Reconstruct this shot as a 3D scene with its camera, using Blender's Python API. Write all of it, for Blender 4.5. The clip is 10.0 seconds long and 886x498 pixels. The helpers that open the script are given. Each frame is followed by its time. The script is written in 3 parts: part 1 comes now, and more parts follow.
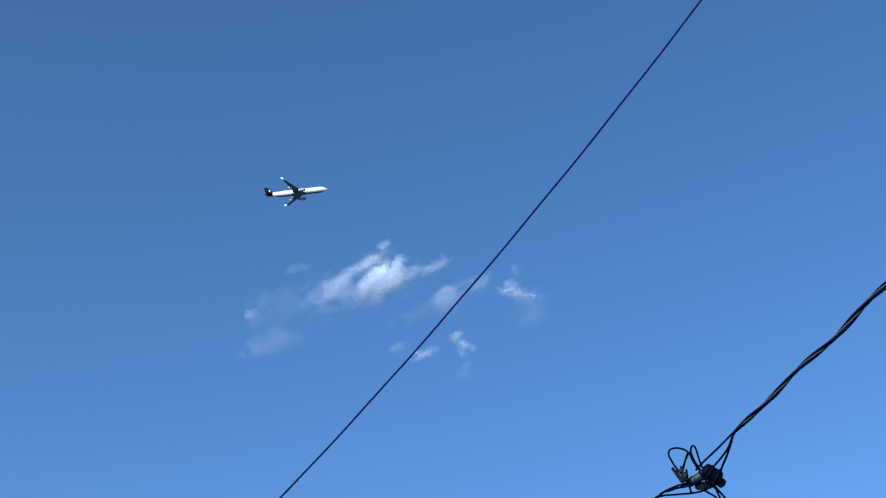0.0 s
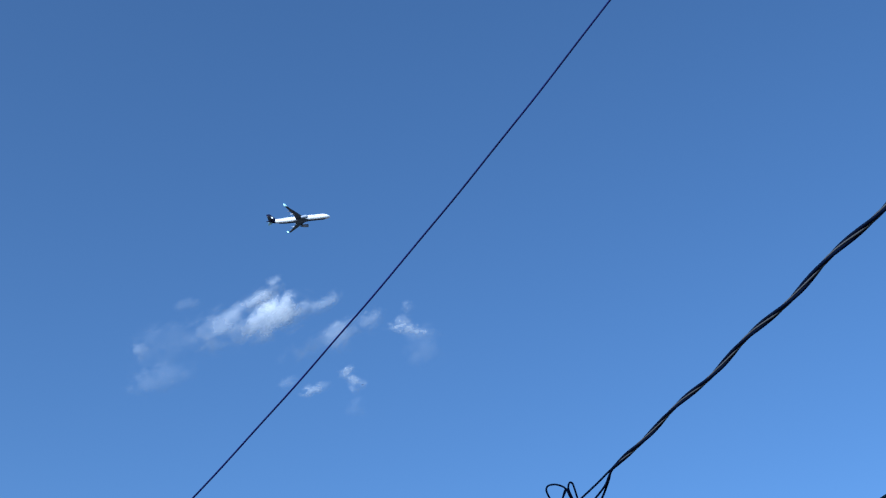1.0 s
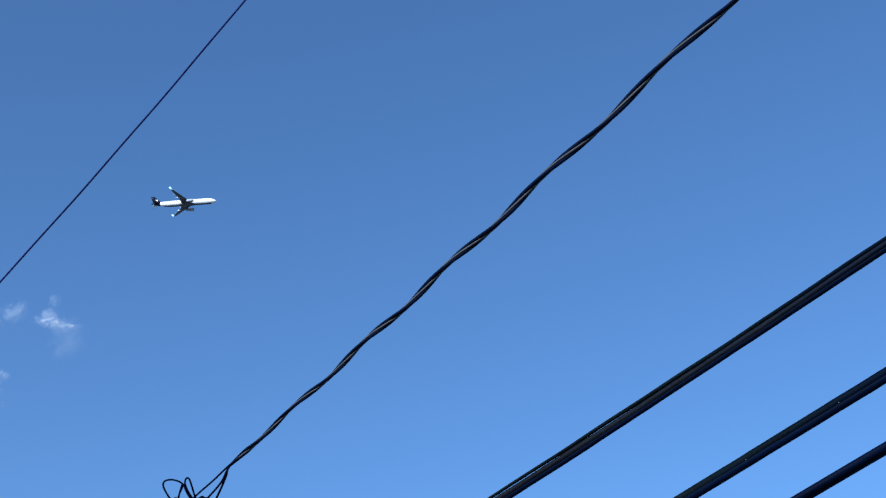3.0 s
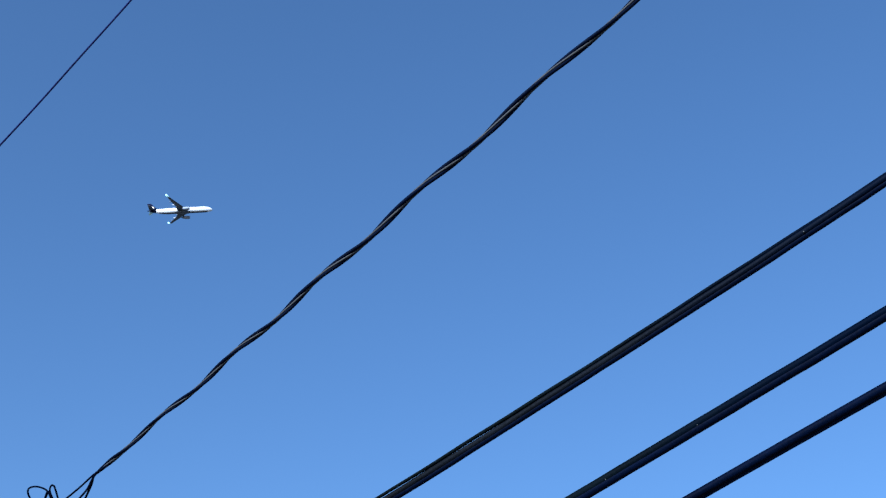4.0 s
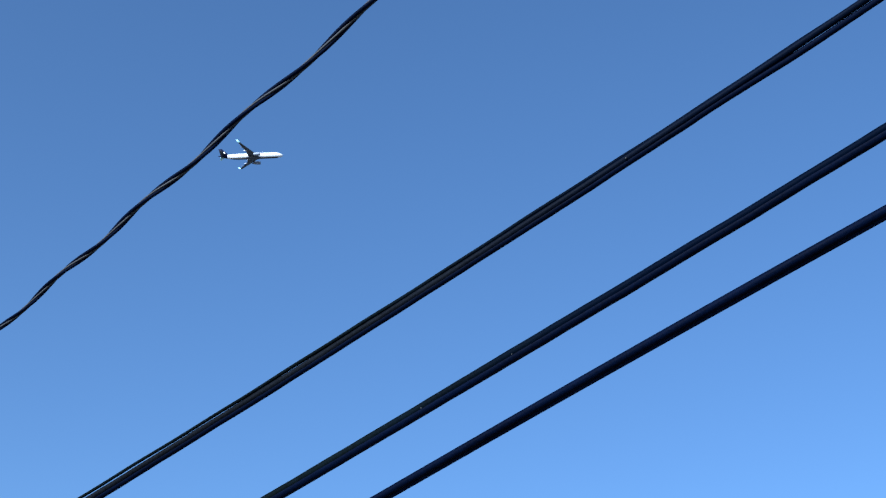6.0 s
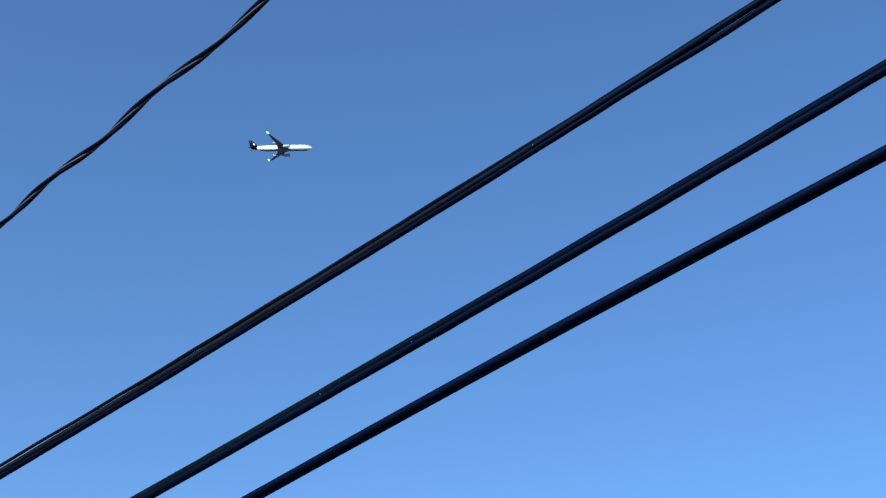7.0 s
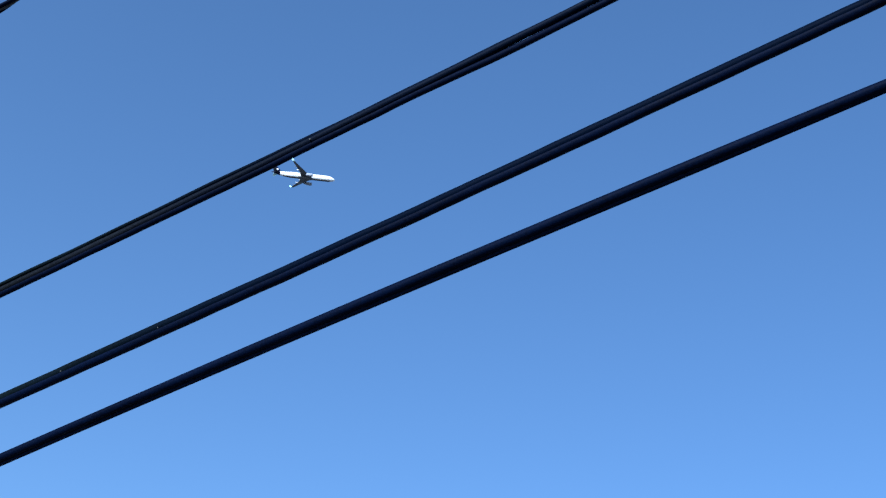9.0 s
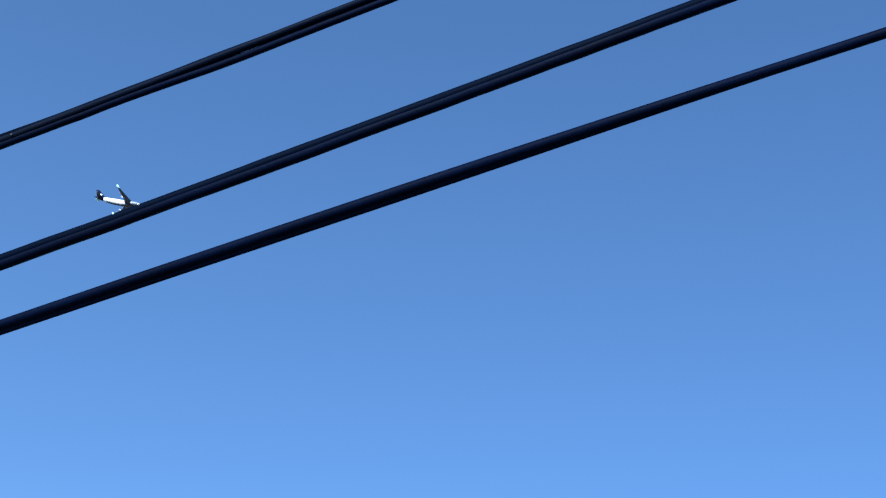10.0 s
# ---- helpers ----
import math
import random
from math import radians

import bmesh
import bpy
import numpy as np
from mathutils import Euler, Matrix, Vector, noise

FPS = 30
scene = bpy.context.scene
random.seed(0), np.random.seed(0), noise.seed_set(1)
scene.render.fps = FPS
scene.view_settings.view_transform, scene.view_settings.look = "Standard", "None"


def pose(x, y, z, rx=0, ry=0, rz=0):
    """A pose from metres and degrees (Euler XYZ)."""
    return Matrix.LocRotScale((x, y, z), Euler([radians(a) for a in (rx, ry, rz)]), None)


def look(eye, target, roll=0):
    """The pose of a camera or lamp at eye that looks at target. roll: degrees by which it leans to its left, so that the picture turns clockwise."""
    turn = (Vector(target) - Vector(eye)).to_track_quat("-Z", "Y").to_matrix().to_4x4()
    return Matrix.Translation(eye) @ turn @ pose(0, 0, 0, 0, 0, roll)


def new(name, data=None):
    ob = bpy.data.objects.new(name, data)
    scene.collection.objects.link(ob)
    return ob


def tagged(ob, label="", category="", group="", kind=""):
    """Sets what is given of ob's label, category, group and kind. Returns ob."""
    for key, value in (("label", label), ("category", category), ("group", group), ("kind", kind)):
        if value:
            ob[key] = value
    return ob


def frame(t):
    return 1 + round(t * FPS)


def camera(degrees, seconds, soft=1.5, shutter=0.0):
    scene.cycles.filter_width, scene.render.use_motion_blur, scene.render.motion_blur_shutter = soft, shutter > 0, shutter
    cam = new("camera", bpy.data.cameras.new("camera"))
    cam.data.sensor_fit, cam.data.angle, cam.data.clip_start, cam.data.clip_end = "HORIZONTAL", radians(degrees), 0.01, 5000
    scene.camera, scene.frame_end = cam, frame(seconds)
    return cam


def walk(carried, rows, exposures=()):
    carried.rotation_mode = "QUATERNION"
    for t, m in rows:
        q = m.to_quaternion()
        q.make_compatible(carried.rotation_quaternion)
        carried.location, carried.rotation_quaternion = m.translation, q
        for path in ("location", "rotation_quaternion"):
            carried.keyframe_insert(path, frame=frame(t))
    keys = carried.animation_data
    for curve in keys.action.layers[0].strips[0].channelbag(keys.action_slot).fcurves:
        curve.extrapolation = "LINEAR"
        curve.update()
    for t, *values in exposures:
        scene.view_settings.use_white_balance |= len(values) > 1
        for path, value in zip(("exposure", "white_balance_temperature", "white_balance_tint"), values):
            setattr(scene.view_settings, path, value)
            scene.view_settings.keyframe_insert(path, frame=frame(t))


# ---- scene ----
# Camera: a hand-held phone that strolls to the right under the cables and keeps a distant airliner in view.
cam = camera(36.18, 10.0, soft=1.25)
ROWS = [
    (0.0, pose(0.000, 0.000, 1.901, 120.238, 0.861, 0.472)),
    (0.5, pose(0.355, -0.055, 1.899, 120.882, 0.614, 0.721)),
    (1.0, pose(0.710, -0.099, 1.895, 121.401, 0.517, 0.424)),
    (1.5, pose(1.091, -0.166, 1.883, 121.523, 1.005, -0.377)),
    (2.0, pose(1.501, -0.271, 1.831, 121.238, 1.682, -1.569)),
    (2.5, pose(1.883, -0.339, 1.814, 120.970, 1.472, -3.165)),
    (3.0, pose(2.258, -0.370, 1.825, 120.921, 1.350, -4.551)),
    (3.2, pose(2.410, -0.387, 1.822, 120.982, 1.142, -5.039)),
    (4.3, pose(3.240, -0.506, 1.794, 121.571, -0.066, -5.170)),
    (4.5, pose(3.400, -0.508, 1.811, 121.408, -0.228, -4.793)),
    (5.0, pose(3.764, -0.475, 1.826, 120.644, -0.682, -3.744)),
    (5.5, pose(4.119, -0.430, 1.768, 119.802, -1.103, -3.100)),
    (6.0, pose(4.482, -0.416, 1.768, 119.254, -1.749, -3.116)),
    (6.2, pose(4.621, -0.392, 1.774, 119.148, -1.985, -3.198)),
    (7.3, pose(5.386, -0.292, 1.822, 119.094, -4.533, -2.395)),
    (7.5, pose(5.512, -0.282, 1.830, 119.125, -5.220, -2.064)),
    (8.0, pose(5.892, -0.192, 1.853, 119.256, -7.028, -1.613)),
    (8.5, pose(6.271, -0.053, 1.872, 119.958, -8.990, -2.536)),
    (9.0, pose(6.552, 0.016, 1.936, 121.477, -10.194, -6.030)),
    (9.5, pose(6.845, 0.116, 2.023, 123.261, -10.580, -10.330)),
    (10.0, pose(7.160, 0.205, 2.092, 125.029, -9.966, -14.852)),
]
walk(cam, ROWS, exposures=[(0.0, 0.88, 4730, 4), (2.0, 0.98, 4790, 4), (5.0, 1.16, 4930, 4), (7.5, 1.17, 4970, 3.5), (10.0, 1.35, 4960, 3.5)])

# ---- light ----
SUN_ELEVATION, SUN_AZIMUTH = radians(26), radians(220)   # azimuth clockwise from +y
world = bpy.data.worlds.new("clear_sky")
scene.world = world
world.use_nodes = True
wn = world.node_tree.nodes
sky = wn.new("ShaderNodeTexSky")
sky.sky_type = "NISHITA"
sky.sun_disc = False
sky.sun_elevation, sky.sun_rotation = SUN_ELEVATION, SUN_AZIMUTH
sky.altitude, sky.air_density, sky.dust_density, sky.ozone_density = 500, 0.9, 2.6, 2.2
wn["Background"].inputs["Strength"].default_value = 0.0755
world.node_tree.links.new(sky.outputs["Color"], wn["Background"].inputs["Color"])

sun = new("sun", bpy.data.lights.new("sun", "SUN"))
sun.data.energy, sun.data.angle, sun.data.color = 4.0, radians(0.53), (1.0, 0.93, 0.87)
to_sun = Vector((math.sin(SUN_AZIMUTH) * math.cos(SUN_ELEVATION), math.cos(SUN_AZIMUTH) * math.cos(SUN_ELEVATION), math.sin(SUN_ELEVATION)))
sun.matrix_world = look(to_sun * 50, (0, 0, 0))


# ---- materials ----
def material(name, colour, rough=0.5, metal=0.0, vary=0.25, grain=40.0, blotch=3.0, bump=0.1, bump_scale=120.0, coat=0.0, spec=0.5):
    """A painted, moulded or mineral surface with grain and larger blotches."""
    m = bpy.data.materials.new(name)
    m.use_nodes = True
    n, l = m.node_tree.nodes, m.node_tree.links
    b = n["Principled BSDF"]
    co = n.new("ShaderNodeTexCoord")

    def noise_tex(scale, detail):
        t = n.new("ShaderNodeTexNoise")
        t.inputs["Scale"].default_value, t.inputs["Detail"].default_value = scale, detail
        l.new(co.outputs["Object"], t.inputs["Vector"])
        return t

    fine, wide = noise_tex(grain, 5), noise_tex(blotch, 3)
    add = n.new("ShaderNodeMath")
    add.operation = "ADD"
    l.new(fine.outputs["Fac"], add.inputs[0])
    l.new(wide.outputs["Fac"], add.inputs[1])
    span = n.new("ShaderNodeMapRange")
    span.inputs["From Min"].default_value, span.inputs["From Max"].default_value = 0.7, 1.3
    l.new(add.outputs[0], span.inputs["Value"])
    mix = n.new("ShaderNodeMix")
    mix.data_type = "RGBA"
    lo = [max(0.0, c * (1 - vary)) for c in colour]
    hi = [min(1.0, c * (1 + vary)) for c in colour]
    mix.inputs["A"].default_value, mix.inputs["B"].default_value = (*lo, 1), (*hi, 1)
    l.new(span.outputs["Result"], mix.inputs["Factor"])
    l.new(mix.outputs["Result"], b.inputs["Base Color"])
    rr = n.new("ShaderNodeMapRange")
    rr.inputs["To Min"].default_value, rr.inputs["To Max"].default_value = max(0.03, rough - 0.1), min(1.0, rough + 0.1)
    l.new(wide.outputs["Fac"], rr.inputs["Value"])
    l.new(rr.outputs["Result"], b.inputs["Roughness"])
    b.inputs["Metallic"].default_value, b.inputs["Coat Weight"].default_value = metal, coat
    b.inputs["Specular IOR Level"].default_value = spec
    if bump:
        bt = noise_tex(bump_scale, 4)
        bn = n.new("ShaderNodeBump")
        bn.inputs["Strength"].default_value, bn.inputs["Distance"].default_value = bump, 0.3 / bump_scale
        l.new(bt.outputs["Fac"], bn.inputs["Height"])
        l.new(bn.outputs["Normal"], b.inputs["Normal"])
    return m


CABLE = material("weathered_black_cable", (0.0006, 0.0021, 0.0092), 0.6, vary=0.4, grain=60, blotch=2.0, bump=0.25, bump_scale=90, spec=0.02)
JACKET = material("blue_black_wire_jacket", (0.005, 0.006, 0.045), 0.6, vary=0.4, grain=60, blotch=2.0, bump=0.25, bump_scale=90, spec=0.035)
WORN_LIT = material("worn_lit_black_cable", (0.0036, 0.0045, 0.0066), 0.6, vary=0.5, grain=50, blotch=3.0, bump=0.35, bump_scale=80, spec=0.03)
DUSTY = material("dusty_black_cable", (0.0018, 0.0036, 0.0046), 0.6, vary=0.5, grain=45, blotch=2.5, bump=0.3, bump_scale=70, spec=0.015)
NEUTRAL = material("dull_grey_aluminium", (0.0105, 0.0105, 0.0125), 0.7, 0.0, vary=0.25, grain=80, blotch=3, bump=0.2, bump_scale=150)
RUBBER = material("black_rubber", (0.0012, 0.0024, 0.0065), 0.6, spec=0.04, vary=0.3, grain=60, blotch=12, bump=0.2, bump_scale=100)
GREYCAST = material("grey_green_cast_metal", (0.005, 0.0082, 0.009), 0.6, 0.0, vary=0.4, grain=70, blotch=15, bump=0.3, bump_scale=90)
CHIP = material("pale_dried_paint", (0.06, 0.06, 0.055), 0.7, vary=0.2, grain=300, blotch=40)
WHITE = material("white_aircraft_paint", (0.82, 0.82, 0.82), 0.32, vary=0.04, grain=2.0, blotch=0.15, bump=0.0, coat=0.3)
BELLY_SHADE = material("belly_shade_paint", (0.03, 0.031, 0.04), 0.5, vary=0.1, grain=2.0, blotch=0.2, bump=0.0)
GREY = material("grey_aircraft_paint", (0.07, 0.08, 0.1), 0.45, vary=0.1, grain=2.0, blotch=0.2, bump=0.0)
NAVY = material("navy_aircraft_paint", (0.005, 0.006, 0.022), 0.6, vary=0.15, grain=1.5, blotch=0.2, bump=0.0, spec=0.08)
TIP = material("pale_blue_wingtip_paint", (0.5, 0.78, 0.82), 0.3, vary=0.05, grain=2.0, blotch=0.3, bump=0.0, coat=0.3)
NACELLE = material("pale_nacelle_paint", (0.27, 0.3, 0.36), 0.45, vary=0.1, grain=2.0, blotch=0.3, bump=0.0)
DARKMETAL = material("dark_engine_metal", (0.05, 0.05, 0.055), 0.4, 0.7, vary=0.2, grain=4, blotch=1, bump=0.0)
WINDOW = material("cabin_window", (0.02, 0.02, 0.025), 0.15, vary=0.05, grain=3, blotch=1, bump=0.0)
PLASTER = material("weathered_plaster", (0.3, 0.29, 0.27), 0.85, vary=0.15, grain=12, blotch=0.8, bump=0.4, bump_scale=30)
ASPHALT = material("worn_asphalt", (0.085, 0.084, 0.08), 0.9, vary=0.35, grain=6.0, blotch=0.15, bump=0.5, bump_scale=8)


def fade_tone(m, jacket_tone, start, end):
    """Fade a cable's grey tone, dust and painted highlights alike, raggedly from x = start to x = end, down to the
    plain jacket.
    """
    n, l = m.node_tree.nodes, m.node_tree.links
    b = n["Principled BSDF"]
    greyer = b.inputs["Base Color"].links[0].from_socket
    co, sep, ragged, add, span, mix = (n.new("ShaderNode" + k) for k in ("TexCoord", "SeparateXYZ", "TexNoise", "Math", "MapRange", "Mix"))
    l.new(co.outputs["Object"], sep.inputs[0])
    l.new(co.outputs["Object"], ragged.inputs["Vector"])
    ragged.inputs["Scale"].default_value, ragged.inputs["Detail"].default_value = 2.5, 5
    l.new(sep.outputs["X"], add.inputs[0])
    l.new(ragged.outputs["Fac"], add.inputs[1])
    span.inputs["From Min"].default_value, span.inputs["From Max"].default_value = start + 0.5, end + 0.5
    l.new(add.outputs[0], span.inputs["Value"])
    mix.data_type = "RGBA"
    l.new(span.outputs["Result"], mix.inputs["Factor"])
    l.new(greyer, mix.inputs["A"])
    mix.inputs["B"].default_value = (*jacket_tone, 1)
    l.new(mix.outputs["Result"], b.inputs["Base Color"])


fade_tone(DUSTY, (0.0003, 0.0019, 0.0072), 4.3, 5.8)
# Grey sun highlights on the low-x stretch, painted into the worn cable's colour.
fade_tone(WORN_LIT, (0.0005, 0.0022, 0.008), 4.4, 6.2)


def vapour(name, density, scale):
    """Thin white vapour: a puff that thins out to nothing towards its rim, torn by noise."""
    m = bpy.data.materials.new(name)
    m.use_nodes = True
    n, l = m.node_tree.nodes, m.node_tree.links
    n.clear()
    co = n.new("ShaderNodeTexCoord")
    sep = n.new("ShaderNodeSeparateXYZ")
    l.new(co.outputs["Object"], sep.inputs[0])

    def calc(op, a, b=None):
        k = n.new("ShaderNodeMath")
        k.operation = op
        for i, v in enumerate((a, b)):
            if v is None:
                continue
            if isinstance(v, (int, float)):
                k.inputs[i].default_value = v
            else:
                l.new(v, k.inputs[i])
        return k.outputs[0]

    r2 = calc("ADD", calc("MULTIPLY", sep.outputs["X"], sep.outputs["X"]), calc("MULTIPLY", sep.outputs["Z"], sep.outputs["Z"]))
    core = calc("MAXIMUM", calc("SUBTRACT", 1.0, calc("SQRT", r2)), 0.0)
    # the vapour is drawn out along the wind
    geo = n.new("ShaderNodeNewGeometry")
    flow = n.new("ShaderNodeCombineXYZ")
    for k, axis in enumerate(((0.66, -0.18, 0.31), (-0.45, -0.46, 0.78), (0.0, 0.862, 0.507))):
        dot = n.new("ShaderNodeVectorMath")
        dot.operation = "DOT_PRODUCT"
        dot.inputs[1].default_value = axis
        l.new(geo.outputs["Position"], dot.inputs[0])
        l.new(dot.outputs["Value"], flow.inputs[k])
    warp = n.new("ShaderNodeTexNoise")
    warp.inputs["Scale"].default_value, warp.inputs["Detail"].default_value = scale * 0.4, 3
    l.new(flow.outputs[0], warp.inputs["Vector"])
    bend = n.new("ShaderNodeVectorMath")
    bend.operation = "MULTIPLY_ADD"
    l.new(warp.outputs["Color"], bend.inputs[0])
    bend.inputs[1].default_value = (1.6 / scale, 1.6 / scale, 1.6 / scale)
    l.new(flow.outputs[0], bend.inputs[2])
    tear = n.new("ShaderNodeTexNoise")
    tear.inputs["Scale"].default_value, tear.inputs["Detail"].default_value, tear.inputs["Roughness"].default_value = scale, 6.0, 0.58
    l.new(bend.outputs[0], tear.inputs["Vector"])
    body = calc("ADD", calc("MULTIPLY", core, 1.5), calc("MULTIPLY", calc("SUBTRACT", tear.outputs["Fac"], 0.5), 3.6))
    ramp = n.new("ShaderNodeMapRange")
    ramp.interpolation_type = "SMOOTHSTEP"
    ramp.inputs["From Min"].default_value, ramp.inputs["From Max"].default_value = 0.12, 1.6
    ramp.inputs["To Max"].default_value = density
    l.new(body, ramp.inputs["Value"])
    alpha = calc("MULTIPLY", ramp.outputs["Result"], calc("MINIMUM", calc("MULTIPLY", core, 2.2), 1.0))
    clear, white, thin, half, mix, out = (n.new("ShaderNode" + k) for k in ("BsdfTransparent", "BsdfDiffuse", "BsdfTranslucent", "MixShader", "MixShader", "OutputMaterial"))
    white.inputs["Color"].default_value = thin.inputs["Color"].default_value = (0.9, 0.9, 0.9, 1)
    half.inputs["Fac"].default_value = 0.5
    l.new(white.outputs[0], half.inputs[1])
    l.new(thin.outputs[0], half.inputs[2])
    l.new(alpha, mix.inputs["Fac"])
    l.new(clear.outputs[0], mix.inputs[1])
    l.new(half.outputs[0], mix.inputs[2])
    l.new(mix.outputs[0], out.inputs["Surface"])
    return m


# ---- building helpers ----
def part(name, bm, mat, parent=None, label="", smooth=True):
    """Link a bmesh as one mesh object, under a thing or a part where one is given."""
    me = bpy.data.meshes.new(name)
    bmesh.ops.recalc_face_normals(bm, faces=bm.faces)
    bm.to_mesh(me)
    bm.free()
    for p in me.polygons:
        p.use_smooth = smooth
    me.materials.append(mat)
    ob = new(name, me)
    if parent is not None:
        ob.parent = parent
        ob.matrix_parent_inverse = parent.matrix_world.inverted()
    return tagged(ob, label)


def thing(name, at, label, category, group=""):
    """An Empty at the base of a thing; its parts are given in world places."""
    ob = new(name)
    ob.empty_display_size = 0.1
    ob.location = at
    bpy.context.view_layer.update()
    return tagged(ob, label, category, group)


def sweep(points, radius, sides=12, bm=None):
    """A round tube along points; radius is a number or a function of the share of the way."""
    bm = bm or bmesh.new()
    pts = [Vector(p) for p in points]
    rings, normal = [], None
    for i, p in enumerate(pts):
        tangent = (pts[min(i + 1, len(pts) - 1)] - pts[max(i - 1, 0)]).normalized()
        if normal is None:
            normal = tangent.orthogonal().normalized()
        normal = (normal - tangent * normal.dot(tangent)).normalized()
        side = tangent.cross(normal)
        r = radius(i / (len(pts) - 1)) if callable(radius) else radius
        rings.append([bm.verts.new(p + (normal * math.cos(a) + side * math.sin(a)) * r) for a in (2 * math.pi * k / sides for k in range(sides))])
    for a, b in zip(rings, rings[1:]):
        for k in range(sides):
            bm.faces.new((a[k], a[(k + 1) % sides], b[(k + 1) % sides], b[k]))
    bm.faces.new(rings[0])
    bm.faces.new(rings[-1][::-1])
    return bm


def smooth_path(points, per=8):
    """A Catmull-Rom curve through a few points."""
    p = [Vector(q) for q in points]
    p = [2 * p[0] - p[1], *p, 2 * p[-1] - p[-2]]
    made = []
    for a, b, c, d in zip(p, p[1:], p[2:], p[3:]):
        for k in range(per):
            t = k / per
            made.append(0.5 * (2 * b + (c - a) * t + (2 * a - 5 * b + 4 * c - d) * t * t + (3 * b - a - 3 * c + d) * t ** 3))
    return made + [p[-2]]


def box(bm, centre, axes, size, bevel=0.0):
    """A bevelled block on three axes."""
    x, y, z = (Vector(a) for a in axes)
    made = bmesh.ops.create_cube(bm, size=1.0)["verts"]
    for v in made:
        v.co = Vector(centre) + x * v.co.x * size[0] + y * v.co.y * size[1] + z * v.co.z * size[2]
    if bevel:
        bmesh.ops.bevel(bm, geom=list({e for v in made for e in v.link_edges}), offset=bevel, segments=2, affect="EDGES")
    return bm


class Span:
    """A hanging cable: two places on it and how deep it sags between them."""

    def __init__(self, a, b, sag, first, last):
        self.a, self.b, self.sag, self.first, self.last = Vector(a), Vector(b), sag, first, last
        self.length = (self.b - self.a).length
        if first is None:
            self.first = (WALL_Y - self.a.y) / (self.b.y - self.a.y)

    def at(self, s):
        return self.a.lerp(self.b, s) + Vector((0, 0, self.sag * s * (s - 1)))

    def beside(self, s):
        """Place, a direction across it that points up the sky, and one that points away from the street."""
        t = (self.at(s + 0.01) - self.at(s - 0.01)).normalized()
        away = Vector((0, 0.85, 0.52))
        away = (away - t * away.dot(t)).normalized()
        up = away.cross(t)
        if up.z < 0:
            up = -up
        return self.at(s), up, away

    def strand(self, offset, count=260, bm=None, radius=0.01, sides=12):
        """A tube beside the line: offset(metres along it) gives its way up and away."""
        pts = []
        for k in range(count + 1):
            s = self.first + (self.last - self.first) * k / count
            p, up, away = self.beside(s)
            u, w = offset(s * self.length)
            pts.append(p + up * u + away * w)
        return sweep(pts, radius, sides, bm)


# ---- ground ----
bm = bmesh.new()
bmesh.ops.create_grid(bm, x_segments=60, y_segments=60, size=2600)
for v in bm.verts:
    v.co.z = 0.0 if v.co.length < 200 else 2.5 * noise.noise(v.co / 400)
ground = tagged(part("ground", bm, ASPHALT), "wide flat ground of worn grey asphalt", "ground", kind="structure")

# ---- a plain wall below the view, on which the cables end ----
WALL_Y = 9.0
bm = box(bmesh.new(), (0.5, WALL_Y + 0.15, 1.8), ((1, 0, 0), (0, 1, 0), (0, 0, 1)), (16, 0.3, 3.6), 0.02)
tagged(part("wall_north", bm, PLASTER, smooth=False), "plain weathered grey plaster wall", "wall", kind="structure")

# ---- cables ----
# A thin telephone wire.
line = Span((-0.979, 7.462, 4.585), (0.540, 6.505, 5.952), 0.139, None, 3.2)
wire = thing("telephone_wire", line.at(line.first), "thin blue-black telephone wire hanging across the blue sky", "wire")
part("conductor", line.strand(lambda m: (0.001 * math.sin(m * 9), 0.0), 200, radius=0.0056, sides=10), JACKET, wire)

# A loosely twisted service cable, its lay growing longer towards the pole.
line = Span((1.611, 7.335, 4.860), (3.499, 6.343, 6.368), 0.032, 0.022, 2.7)
service = thing("service_cable", line.at(0), "black twisted electric service cable, loosely wound around a grey neutral", "cable")


def turns(m):
    n = (m - 0.588) / 0.75
    for _ in range(12):
        n -= (0.588 + 0.56 * n + 0.0168 * n * n + 0.0084 * n ** 3 - m) / (0.56 + 0.0336 * n + 0.0252 * n * n)
    return n


def grow(m):
    return max(0.6, 0.66 + 0.36 * m - 0.05 * m * m) + 0.18 * math.exp(-((m - 0.25) / 0.13) ** 2)


def twisted(phase, reach, depth=1.0):
    def offset(m):
        a = 2 * math.pi * turns(m) + phase
        spread = min(1.0, 0.5 + max(0.0, m - 0.05) * 3)
        return grow(m) * (spread * reach * math.sin(a) + 0.0095 * min(1.0, max(0.0, (m - 0.1) / 0.4)) * math.cos(2 * math.pi * turns(m))), spread * reach * grow(m) * math.cos(a) * depth
    return offset


def tw_radius(r):
    return lambda share: r * min(1.0, 0.8 + 10 * share) * grow((line.first + (line.last - line.first) * share) * line.length)


part("strand", line.strand(twisted(math.pi, 0.0105), 420, radius=tw_radius(0.0094)), CABLE, service)
part("strand", line.strand(twisted(0.0, 0.0105), 420, radius=tw_radius(0.0094)), CABLE, service)
for phase in (math.pi / 2, -math.pi / 2):
    part("neutral", line.strand(twisted(phase, 0.0082), 420, radius=tw_radius(0.0056), sides=10), NEUTRAL, service, "dull grey bare neutral wire")


service_line = line


def on_strand(m, phase):
    """A place on a strand of the service cable, m metres along it."""
    p, up, away = service_line.beside(m / service_line.length)
    u, w = twisted(phase, 0.0105)(m)
    return p + up * u + away * w


